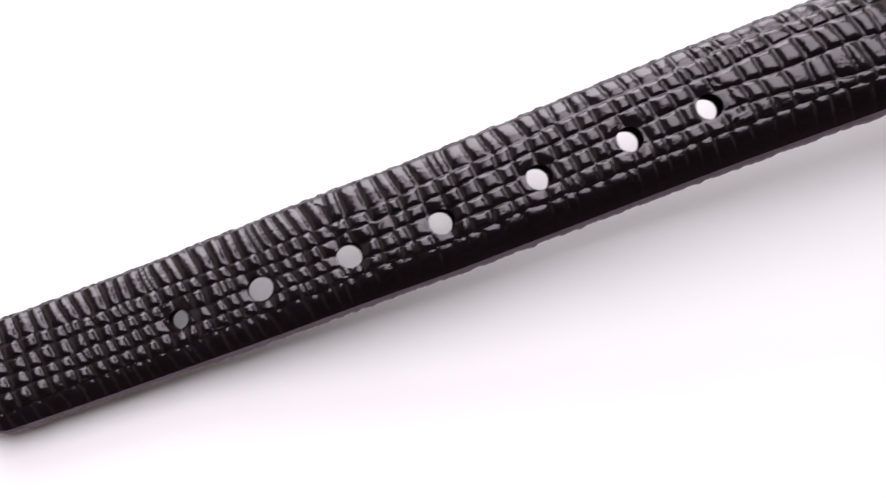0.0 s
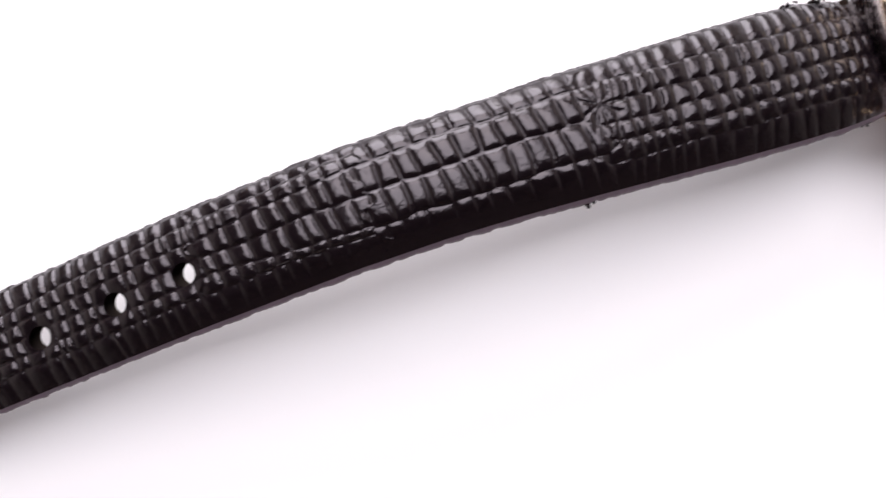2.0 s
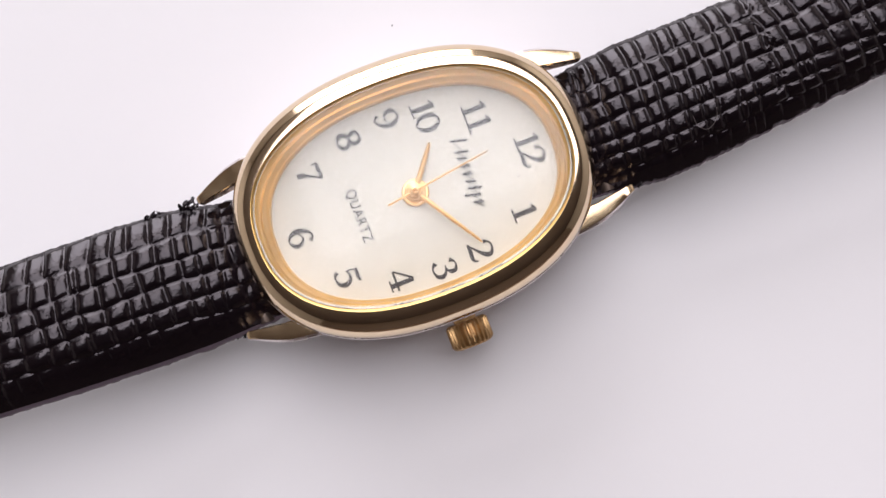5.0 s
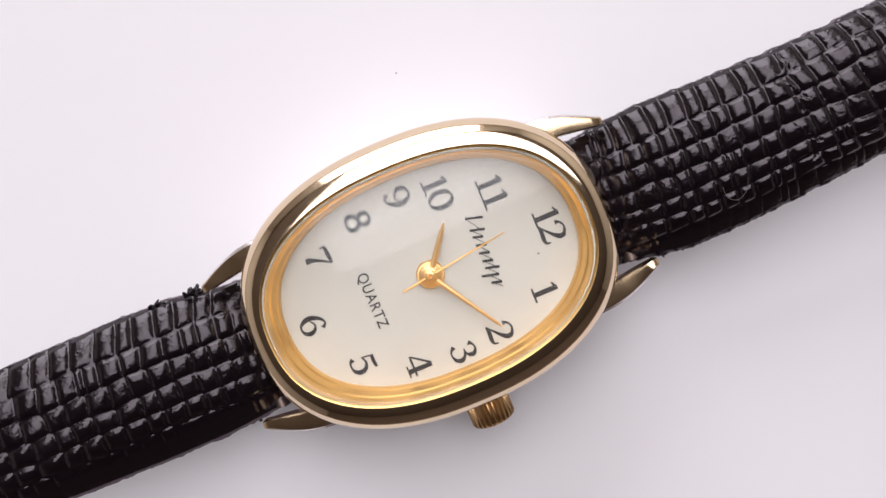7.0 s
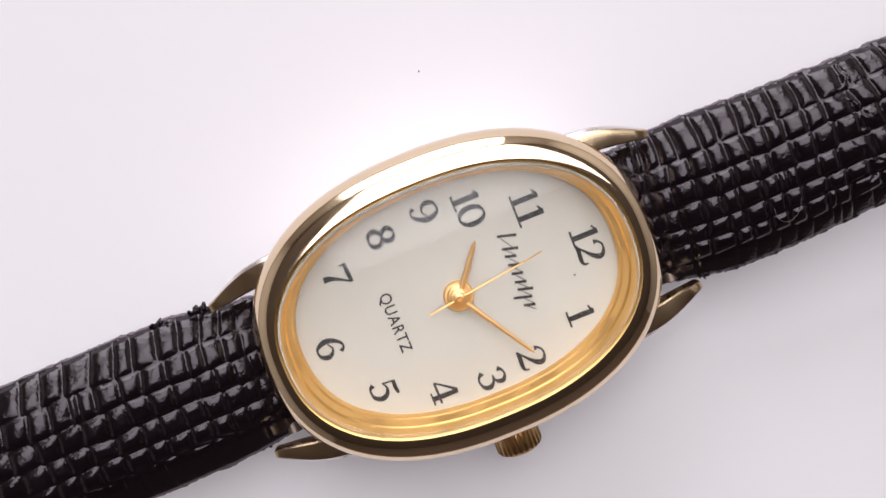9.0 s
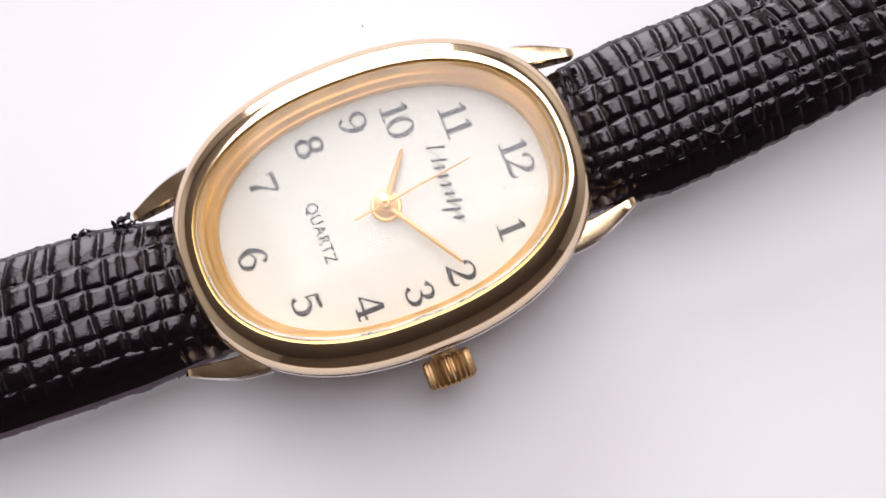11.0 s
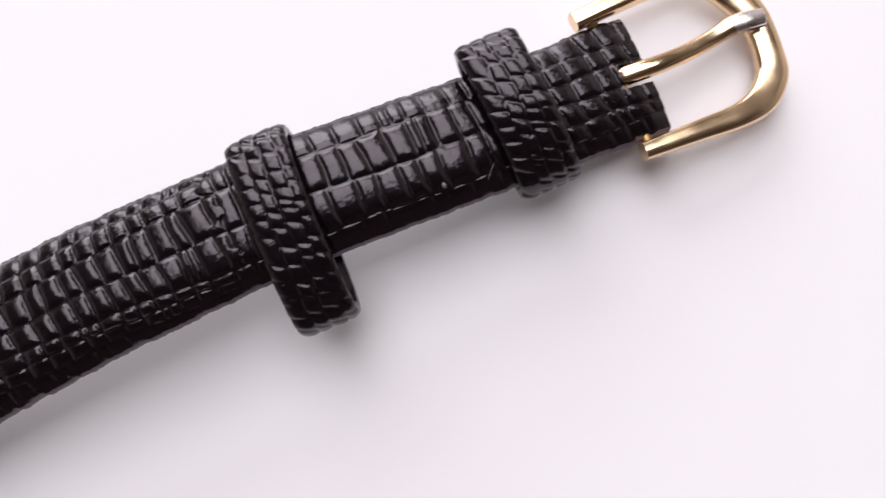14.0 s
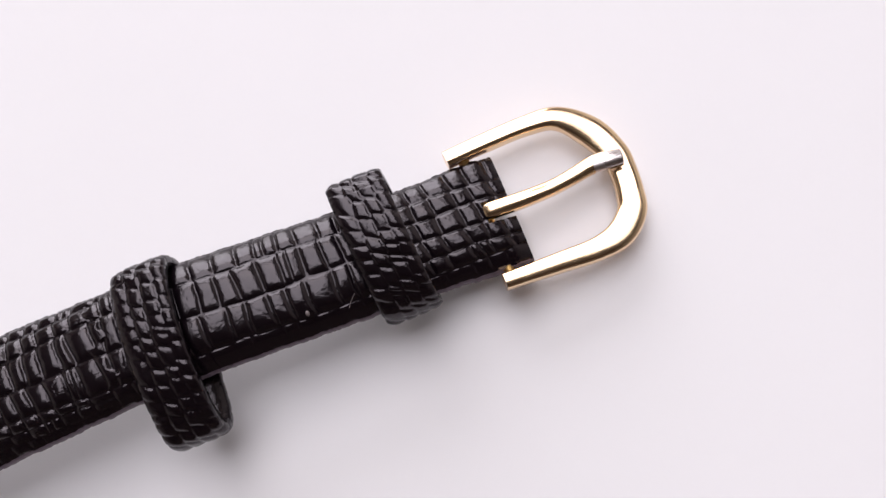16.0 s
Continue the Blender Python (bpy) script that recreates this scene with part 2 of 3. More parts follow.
# ---- the setting: white paper, an added unseen table and room with two light openings ----
def room():
    tagged(part("paper_sheet", *box(-150, 147, -62, 148, -0.3, 0), PAPER, smooth=False), "smooth white paper sheet lying flat", "paper", kind="structure")
    # unseen; the sheet stops short so the bezel mirrors this dark top
    tagged(part("ground", *box(-1400, 1400, -1400, 1620, -30, -0.3), WOOD, smooth=False), "unseen dark brown wooden table top, added for dark reflections", "table top", kind="structure")
    top = ROOF["z"] * 1000
    # added pale walls brighten the bezel's reflections, the dark south wall deepens them
    for name, b in (("wall_west", (-1460, -1400, -1460, 1680, -30, top)), ("wall_east", (1400, 1460, -1460, 1680, -30, top)), ("wall_south", (-1400, 1400, -1460, -1400, -30, top)), ("wall_north", (-1400, 1400, 1620, 1680, -30, top))):
        wall = tagged(part(name, *box(*b), PALE_WALL if name != "wall_south" else WALL, smooth=False), "plain unseen wall, tone set for reflections", "wall", kind="structure")
    cut(wall, [box(-500, 750, 1600, 1700, SIDE["z0"] * 1000, SIDE["z1"] * 1000)])
    # unseen ceiling, kept dark so the leather mirrors little outside the opening
    lid = part("ceiling", *box(-1460, 1460, -1460, 1680, top, top + 60), CEILING, smooth=False)
    cut(lid, [box(-320, 820, 30, 1500, top - 30, top + 90)])
    tagged(lid, "plain dark unseen ceiling with an opening for the overhead panel", "ceiling", kind="structure")


room()

# ---- the watch ----
watch = tagged(new("wristwatch"), "small oval gold-tone wristwatch with black leather strap on white paper", "wristwatch")


def build_case():
    v, f = turned([(9.0, 6.0, 0.0), (10.0, 7.0, 0.35), (11.0, 7.7, 2.4), (11.45, 8.16, 4.6), (11.66, 8.44, 5.7), (11.79, 8.6, 6.3), (11.84, 8.67, 6.7), (11.83, 8.66, 6.95), (11.77, 8.58, 7.08), (11.5, 8.3, 7.14), (11.2, 7.9, 7.1)], close_first=True)
    case = part("case", v * (1.005, 1.018, 1) + (0, 0.08, 0), f, STEEL, watch, "pinkish worn steel case edge")
    # rounded quarter section, a little flatter towards the glass
    slope = [(11.25, 7.08), (11.58, 7.16), (11.65, 7.26)]
    for a in np.linspace(0, radians(90), 18):
        slope.append((10.27 + 1.4 * np.cos(a) ** 0.96, 7.42 + 1.59 * np.sin(a) ** 1.04))
    v, f = turned([(q, 6.9 + 1.2 * (q - 10.24), z) for q, z in slope])
    part("bezel", v * (1.01, 1.014, 1) + (0, 0.13, 0), f, CHAMPAGNE, watch, "polished domed pale gold bezel")
    v, f = turned([(10.36, 7.02, 9.0), (10.22, 6.88, 8.96), (10.13, 6.79, 8.82), (10.06, 6.72, 8.5), (9.99, 6.65, 8.2), (9.92, 6.59, 7.98), (9.88, 6.55, 7.96), (9.84, 6.52, 7.86), (9.77, 6.45, 7.5), (9.71, 6.4, 7.24), (9.66, 6.36, 7.14), (9.63, 6.33, 7.12), (9.6, 6.31, 7.02), (9.57, 6.28, 6.75), (9.55, 6.26, 6.44)])
    v[:, 1] += 0.15
    part("dial_ring", v, f, GOLD, watch, "stepped polished yellow gold inner ring")
    # crystal, a thin low dome
    rings = [(q, 9.0 + 0.4 * (1 - q ** 2.2)) for q in (1.0, 0.96, 0.9, 0.82, 0.72, 0.6, 0.45, 0.3, 0.15, 0.05)]
    inner = [(10.22 * q, 6.88 * q, 8.9 + 0.45 * (z - 9.0)) for q, z in rings[::-1]]
    outer = [(10.22 * q, 6.88 * q, z) for q, z in rings]
    v, f = turned(inner + outer, 120, close_first=True, close_last=True)
    glass = part("crystal", v + (0, 0.14, 0), f, GLASS, watch, "clear slightly domed watch glass")
    glass.visible_shadow = False
    for sx in (1, -1):
        for sy in (1, -1):
            build_lug(sx, sy)
    return case


def build_lug(sx, sy):
    """A pointed horn that runs on from the case's outline."""
    ts = np.linspace(0, 1, 15)
    rings = []
    for t in ts:
        x = 9.0 + 4.4 * t
        out = 6.64 - 0.29 * (x - 8) + 0.36 * np.sin(np.pi * np.clip((x - 8.6) / 4.9, 0, 1)) ** 1.2
        inn = 4.85 - 0.14 * max(0.0, x - 10.8)
        top, low = 7.05 - 0.5 * max(0, t - 0.15) / 0.85, 5.2 + 0.5 * t
        w = out - inn
        rings.append([(x, inn, low), (x, inn, top - 0.18), (x, inn + 0.07 * w, top - 0.06), (x, inn + 0.74 * w, top), (x, out - 0.14 * w, top - 0.03),
                      (x, out - 0.03 * w, top - 0.16), (x, out + 0.02, top - 0.42), (x, out - 0.06, low + 0.1)])
    # blunt rounded tip
    last = np.array(rings[-1])
    for grow, shrink in ((0.14, 0.82), (0.2, 0.5)):
        rings.append((last.mean(0) + (last - last.mean(0)) * shrink + (grow, -0.1 * grow, -0.2 * grow)).tolist())
    ts = np.arange(len(rings))
    v = np.array(rings).reshape(-1, 3) * (sx, sy, 1)
    f = grid_faces(len(ts), 8, closed_m=True) + [tuple(range(8)), tuple(range(8 * len(ts) - 8, 8 * len(ts)))[::-1]]
    if sx * sy > 0:
        f = [q[::-1] for q in f]
    kinds = [1 if j in (4, 5, 6, 7) else 0 for _ in range(len(ts) - 1) for j in range(8)] + [0, 0]
    ob = part("lug", v, f, [PALE, STEEL], watch, "pointed polished gold lug", kinds)
    bv = ob.modifiers.new("edges", "EDGE_SPLIT")
    bv.split_angle = radians(24)


def glyphs(text, size, weight, spacing=1.0):
    """Vertices and faces of a text in the built-in font, centred."""
    cu = bpy.data.curves.new("letters", "FONT")
    cu.body, cu.size, cu.extrude, cu.offset, cu.space_character = text, size, 0.012, weight, spacing
    tmp = new("tool", cu)
    me = bpy.data.meshes.new_from_object(tmp.evaluated_get(bpy.context.evaluated_depsgraph_get()))
    bpy.data.objects.remove(tmp)
    v = np.array([q.co for q in me.vertices])
    v[:, :2] -= (v[:, :2].max(0) + v[:, :2].min(0)) / 2
    return v, [tuple(p.vertices) for p in me.polygons]


def on_dial(v, x, y):
    """Lays lettering flat on the dial, its head towards +x."""
    return np.stack([x + v[:, 1], y - v[:, 0], 6.515 + v[:, 2]], 1)


# old-style printed numerals as pen strokes: (across, up, width) along each stroke
BOWL = ((0.64, 0.83, 0.17), (0.5, 0.98, 0.08), (0.3, 0.9, 0.12), (0.13, 0.6, 0.19), (0.12, 0.32, 0.2), (0.25, 0.07, 0.12), (0.42, 0.02, 0.08), (0.6, 0.1, 0.14), (0.68, 0.3, 0.19), (0.6, 0.5, 0.13), (0.42, 0.58, 0.07), (0.22, 0.46, 0.06))
STROKES = {}
STROKES["1"] = (((0.5, 0.0, 0.2), (0.5, 0.5, 0.2), (0.5, 1.0, 0.2)), ((0.52, 0.96, 0.1), (0.26, 0.84, 0.07)), ((0.2, 0.03, 0.08), (0.8, 0.03, 0.08)))
STROKES["2"] = (((0.13, 0.7, 0.2), (0.15, 0.84, 0.1), (0.3, 0.97, 0.08), (0.5, 0.97, 0.1), (0.68, 0.85, 0.18), (0.67, 0.67, 0.2), (0.5, 0.45, 0.13), (0.25, 0.22, 0.08), (0.08, 0.05, 0.08)), ((0.04, 0.06, 0.1), (0.3, 0.09, 0.16), (0.58, 0.07, 0.16), (0.76, 0.12, 0.1), (0.8, 0.28, 0.06)))
STROKES["3"] = (((0.13, 0.78, 0.2), (0.24, 0.93, 0.09), (0.42, 0.98, 0.08), (0.6, 0.88, 0.17), (0.61, 0.72, 0.18), (0.5, 0.58, 0.08), (0.3, 0.54, 0.06)), ((0.4, 0.54, 0.06), (0.58, 0.48, 0.11), (0.7, 0.32, 0.19), (0.65, 0.13, 0.16), (0.45, 0.02, 0.08), (0.24, 0.04, 0.09), (0.1, 0.2, 0.2)))
STROKES["4"] = (((0.56, 1.0, 0.1), (0.05, 0.3, 0.07)), ((0.03, 0.28, 0.09), (0.86, 0.28, 0.09)), ((0.6, 1.0, 0.17), (0.6, 0.5, 0.19), (0.6, 0.0, 0.2)), ((0.36, 0.03, 0.07), (0.84, 0.03, 0.07)))
STROKES["5"] = (((0.17, 0.94, 0.13), (0.45, 0.92, 0.15), (0.7, 0.96, 0.11)), ((0.2, 0.95, 0.07), (0.15, 0.52, 0.06)), ((0.14, 0.53, 0.06), (0.35, 0.63, 0.09), (0.58, 0.55, 0.16), (0.68, 0.33, 0.2), (0.58, 0.1, 0.15), (0.38, 0.02, 0.08), (0.2, 0.04, 0.1), (0.1, 0.18, 0.2)))
STROKES["6"] = (BOWL,)
STROKES["7"] = (((0.1, 0.9, 0.12), (0.4, 0.91, 0.17), (0.78, 0.94, 0.12)), ((0.09, 0.96, 0.06), (0.11, 0.7, 0.08)), ((0.76, 0.92, 0.07), (0.52, 0.5, 0.11), (0.4, 0.2, 0.2), (0.39, 0.0, 0.22)))
STROKES["9"] = (tuple((0.8 - a, 1 - b, w) for a, b, w in BOWL),)
for key, loops in {"0": ((0.4, 0.5, 0.3, 0.46),), "8": ((0.4, 0.76, 0.23, 0.21), (0.4, 0.27, 0.28, 0.24))}.items():
    STROKES[key] = tuple(tuple((cx + rx * math.cos(a), cy + ry * math.sin(a), 0.08 + 0.11 * abs(math.cos(a))) for a in (k * math.pi / 8 for k in range(17))) for cx, cy, rx, ry in loops)


def pen(strokes, scale):
    """Flat ribbons of changing width, each a hair above the last."""
    verts, faces = [], []
    for k, stroke in enumerate(strokes):
        n = 6 * len(stroke)
        p = np.asarray(spline([tuple(q) for q in stroke], n)) if len(stroke) > 2 else np.linspace(stroke[0], stroke[1], n)
        d = np.gradient(p[:, :2], axis=0)
        d /= np.linalg.norm(d, axis=1)[:, None] + 1e-9
        off = np.stack([-d[:, 1], d[:, 0]], 1) * np.abs(p[:, 2:3]) / 2
        b = len(verts)
        for q in np.stack([p[:, :2] + off, p[:, :2] - off], 1).reshape(-1, 2):
            verts.append((q[0] * scale, q[1] * scale, 0.003 * k))
        faces += [(b + 2 * i, b + 2 * i + 1, b + 2 * i + 3, b + 2 * i + 2) for i in range(n - 1)]
    return np.array(verts), faces


def numeral(text, x, y, dial):
    verts, faces = [], []
    for k, ch in enumerate(text):
        v, f = pen(STROKES[ch], 1.6)
        faces += [tuple(i + len(verts) for i in q) for q in f]
        verts += list(v + (k * (1.0 if text == "11" else 1.16), 0, 0))
    w = np.array(verts)
    w[:, :2] -= (w[:, :2].max(0) + w[:, :2].min(0)) / 2
    part("numeral", on_dial(w, x, y), faces, INK, dial, smooth=False)


NUMERALS = {"12": (8.1, 0.0), "1": (6.25, -3.7), "2": (2.68, -4.97), "3": (0.06, -5.23), "4": (-2.85, -4.86), "5": (-6.07, -3.48), "6": (-8.0, 0.0),
            "7": (-6.02, 3.7), "8": (-2.83, 4.86), "9": (0.0, 5.26), "10": (2.46, 4.49), "11": (5.6, 3.32)}


def build_dial():
    v, f = turned([(9.9, 6.6, 6.1), (9.9, 6.6, 6.5), (5.0, 3.3, 6.5), (0.05, 0.05, 6.5)], close_last=True)
    dial = part("dial", v, f, DIAL, watch, "cream dial with black numerals", smooth=False)
    for text, (x, y) in NUMERALS.items():
        numeral(text, x, y, dial)
    v, f = glyphs("QUARTZ", 0.98, 0.008, 1.12)
    part("dial_word", on_dial(v * (0.86, 1, 1), -3.97, -0.05), f, INK, dial, smooth=False)
    # the maker's mark as a plain slanted zigzag, thick down and thin up
    zig, at, wide = [], 0.0, 1.27
    for k, (step, tall, drop) in enumerate(((0.62, 1.25, 0), (0.36, 1.05, 0), (0.42, 0.75, 0), (0.42, 0.75, 0), (0.42, 0.75, 0), (0.36, 0.75, 0), (0.38, 1.0, 0), (0.4, 0.75, 0.4), (0.3, 0.75, 0))):
        zig.append(((at + 0.24 * tall, 0.88 * tall, 0.17), (at - 0.24 * drop, -drop, 0.15)))
        zig.append(((at, 0.05, 0.045), (at + step * wide + 0.1, 0.62, 0.045)))
        at += step * wide
    v, f = pen(zig, 1.0)
    part("maker_mark", on_dial(v, 3.35, 2.4), f, INK, dial, smooth=False)
    v, f = peg(6.75, -1.35, 6.52, 0.06, 0.02, n=8)
    part("dial_speck", v, f, INK, dial)


def pointer(name, angle_tip, length, tail, w0, w1, z, label):
    """A flat tapered pointer from its tail to its tip."""
    dx, dy = math.cos(angle_tip), math.sin(angle_tip)
    pts = [(-tail, w0 * 0.8), (-tail * 0.5, w0), (0, w0), (length * 0.45, (w0 + w1) / 2 * 1.05), (length * 0.93, w1), (length, w1 * 0.25)]
    rings = []
    for s, w in pts:
        for side, zz in ((-1, 0), (-0.55, 0.055), (0, 0.085), (0.55, 0.055), (1, 0), (0, -0.02)):
            rings.append((0.05 + dx * s - dy * side * w, 0.06 + dy * s + dx * side * w, z + zz))
    n = 6
    f = grid_faces(len(pts), n, closed_m=True) + [tuple(range(n)), tuple(range(n * len(pts) - n, n * len(pts)))[::-1]]
    part(name, rings, [q[::-1] for q in f], SATIN, watch, label, smooth=False)


def build_pointers():
    pointer("hour_hand", math.atan2(2.75, 2.09), 3.35, 0.4, 0.2, 0.12, 7.1, "slim gold hour pointer")
    pointer("minute_hand", math.atan2(-4.7, 2.93), 5.45, 0.4, 0.17, 0.09, 7.25, "slim gold minute pointer")
    pointer("second_hand", math.atan2(0.75, 5.4), 5.4, 1.95, 0.07, 0.045, 7.42, "thin gold second pointer with tail")
    # stepped hub
    t = [(0.9, 6.5), (0.88, 6.75), (0.82, 6.82), (0.7, 6.83), (0.69, 7.06), (0.62, 7.12), (0.54, 7.13), (0.53, 7.3), (0.46, 7.36), (0.36, 7.37), (0.35, 7.52), (0.28, 7.58), (0.17, 7.6), (0.14, 7.56), (0.13, 7.4), (0.005, 7.4)]
    v, f = [], []
    for r, z in t:
        a = np.linspace(0, 2 * np.pi, 40, endpoint=False)
        v += list(np.stack([0.05 + r * np.cos(a), 0.06 + r * np.sin(a), 0 * a + z], 1))
    f = [(i * 40 + j, i * 40 + (j + 1) % 40, (i + 1) * 40 + (j + 1) % 40, (i + 1) * 40 + j) for i in range(len(t) - 1) for j in range(40)]
    hub = part("hub", v, f, SATIN, watch, "stepped gold centre hub")
    es = hub.modifiers.new("edges", "EDGE_SPLIT")
    es.split_angle = radians(40)


def build_crown():
    """A fluted winding crown on the long side."""
    n = 26 * 4
    a = np.linspace(0, 2 * np.pi, n, endpoint=False)
    rib = np.where(np.arange(n) % 4 < 2, 1.0, 0.9)
    rings = []
    for y, r, fl in ((-7.7, 0.8, 0), (-8.75, 0.8, 0), (-8.78, 1.3, 0.6), (-8.95, 1.47, 1), (-10.25, 1.47, 1), (-10.42, 1.36, 0.7), (-10.5, 1.2, 0), (-10.54, 0.6, 0), (-10.55, 0.02, 0)):
        rr = r * (1 - fl * (1 - rib))
        rings.append(np.stack([0.08 + rr * np.cos(a), 0 * a + y - 0.25, 4.45 + rr * np.sin(a)], 1))
    f = grid_faces(len(rings), n, closed_m=True)
    crown = part("crown", np.vstack(rings), f, COPPER, watch, "fluted gold winding crown")
    es = crown.modifiers.new("edges", "EDGE_SPLIT")
    es.split_angle = radians(32)


build_case()
build_dial()
build_pointers()
build_crown()

# ---- straps ----
RNG = np.random.default_rng(7)
TAIL = [(-107.6, -0.3, 2.1, 3.3, 0.55, 0.75), (-100, -0.1, 2.45, 3.45, 0.6, 0.75), (-94.4, 0.05, 2.9, 3.55, 0.7, 0.75), (-89, 0.15, 3.8, 3.65, 0.8, 0.75), (-83.5, 0.25, 4.9, 3.7, 0.85, 0.75),
        (-77.8, 0.3, 5.75, 3.75, 0.9, 0.75), (-71.6, 0.5, 6.8, 3.8, 0.95, 0.75), (-66, 0.65, 7.95, 3.85, 1.0, 0.75), (-61, 0.8, 8.75, 3.9, 1.05, 0.75), (-51, 0.9, 10.5, 3.95, 1.2, 0.85),
        (-45, 0.88, 10.6, 4.0, 1.2, 0.9), (-40, 0.78, 10.3, 4.1, 1.25, 0.9), (-35, 0.72, 9.9, 4.35, 1.3, 0.95), (-25, 0.4, 8.55, 4.7, 1.3, 0.95), (-20, 0.3, 7.75, 4.85, 1.3, 0.95), (-16, 0.2, 7.0, 4.85, 1.3, 0.95),
        (-13.6, 0.05, 6.4, 4.55, 1.2, 0.95), (-12.4, 0.0, 5.9, 4.4, 1.0, 0.9), (-11.6, 0.0, 5.1, 4.35, 0.5, 0.8), (-9.9, 0.0, 5.0, 4.3, 0.3, 0.8)]
HEAD = [(9.9, 0.0, 5.0, 4.3, 0.3, 0.8), (11.6, 0.0, 5.1, 4.35, 0.5, 0.8), (12.4, 0, 5.9, 4.4, 1.0, 0.9), (13.6, 0, 6.35, 4.65, 1.2, 0.95), (16, -0.08, 6.95, 4.9, 1.3, 0.95), (20, -0.05, 7.5, 4.75, 1.3, 0.95), (25.6, 0.2, 8.05, 4.45, 1.3, 0.95),
        (34.6, 0.75, 8.4, 4.25, 1.25, 0.95), (44, 0.92, 8.4, 4.05, 1.2, 0.95), (50, 0.98, 8.0, 3.98, 1.2, 0.95), (57, 0.82, 6.9, 3.95, 1.2, 0.95), (63, 0.75, 5.6, 3.95, 1.1, 0.95), (66.5, 0.75, 4.7, 3.95, 1.0, 1.1),
        (70, 0.8, 3.85, 4.15, 0.8, 1.6), (71.8, 0.75, 3.5, 4.15, 0.6, 1.6), (72.65, 0.75, 2.7, 4.05, 0.4, 0.9)]

TAIL_BANDS = [(-110, -84, (-2.2, -1.1, -0.2, 0.8, 1.7), (-2.0, -1.2, -0.3, 0.6, 1.5), 0.7, 1.05, 0.25, 0.0), (-84, -60, (-2.0, -1.2, -0.3, 0.6, 1.5), (-1.9, -0.8, 0.4, 1.6, 2.8), 0.85, 1.3, 0.12, 0.1),
              (-60, -49, (-1.9, -0.8, 0.4, 1.6, 2.8), (-2.1, -1.8, 0.3, 2.3, 3.2), 1.0, 1.45, 0.1, 0.3), (-49, -33.5, (-1.9, 0.3, 2.3), (-1.9, 0.6, 2.7), 1.1, 1.55, 0.08, 0.4), (-33.5, -8, (-2.6, -1.4, -0.2, 1.2, 2.8), (-2.8, -1.5, -0.1, 1.4, 2.9), 0.95, 1.5, -0.15, 0.1)]
def drawn_in(x):
    """Takes up the slack of the short half between the case and the first loop."""
    return x - 0.8 * min(1.0, max(0.0, (x - 20) / 22))


HEAD = [(drawn_in(q[0]), *q[1:]) for q in HEAD]
HEAD_BANDS = [(8, 24.5, (-3.5, -2.4, -1.3, -0.1, 1.2, 2.6), (-3.3, -2.3, -1.3, 0.0, 1.4, 2.8), 0.95, 1.4, -0.1, 0.1), (24.5, 43, (-3.3, -2.3, -1.3, 0.0, 1.4, 2.8), (-3.7, -3.2, -2.7, -0.4, 2.2, 3.5), 1.0, 1.6, 0.12, 0.35),
              (43, 63, (-2.8, -0.4, 2.2), (-2.8, -0.3, 2.1), 1.1, 1.75, 0.06, 0.5), (63, 80, (-3.0, -1.9, -0.5, 1.0, 2.4), (-3.0, -2.0, -0.6, 1.0, 2.3), 1.25, 1.9, 0.2, 0.5)]

HOLES = [(-94.2, -0.4, 2.0), (-89.05, -0.35, 3.2), (-83.45, -0.35, 4.2), (-77.75, -0.3, 5.0), (-71.6, 0.2, 6.1), (-66.05, 0.45, 7.2), (-61.2, 0.65, 8.1)]


def build_straps():
    v, f, s = strap_mesh(TAIL, 0.08, 120, TAIL_BANDS, RNG, 0.22, round_end=2.6, star=(-33.0, 1.3), holes=HOLES)
    tail = part("strap_tail", v, f, [LEATHER, EDGE, LINING], watch, "long black lizard-grain leather strap half with seven punched holes", s)
    lean = (0.02, 0.06, 0.06, 0.02, -0.04, -0.12, -0.2)
    cut(tail, [peg(x, y, z, 0.78 if x > -92 else 0.6, 4.0, a, squash=0.98, sway=-0.12) for (x, y, z), a in zip(HOLES, lean)])
    v, f, s = strap_mesh(HEAD, 0.08, 120, HEAD_BANDS, RNG, 0.24)
    head = part("strap_head", v, f, [LEATHER, EDGE, LINING], watch, "short black lizard-grain leather strap half ending in a slotted fold")
    head.data.polygons.foreach_set("material_index", np.asarray(s, dtype=np.int32))
    cut(head, [box(69.8, 75, -0.1, 1.5, -1, 8)])
    for sx in (1, -1):
        a = np.linspace(0, 2 * np.pi, 16, endpoint=False)
        v = np.vstack([np.stack([sx * 12.4 + 0.55 * np.cos(a), 0 * a + y, 4.6 + 0.55 * np.sin(a)], 1) for y in (-4.3, 4.3)])
        part("spring_bar", v, [(i, (i + 1) % 16, 16 + (i + 1) % 16, 16 + i) for i in range(16)] + [tuple(range(16)), tuple(range(31, 15, -1))], DARK, watch, "steel spring bar")


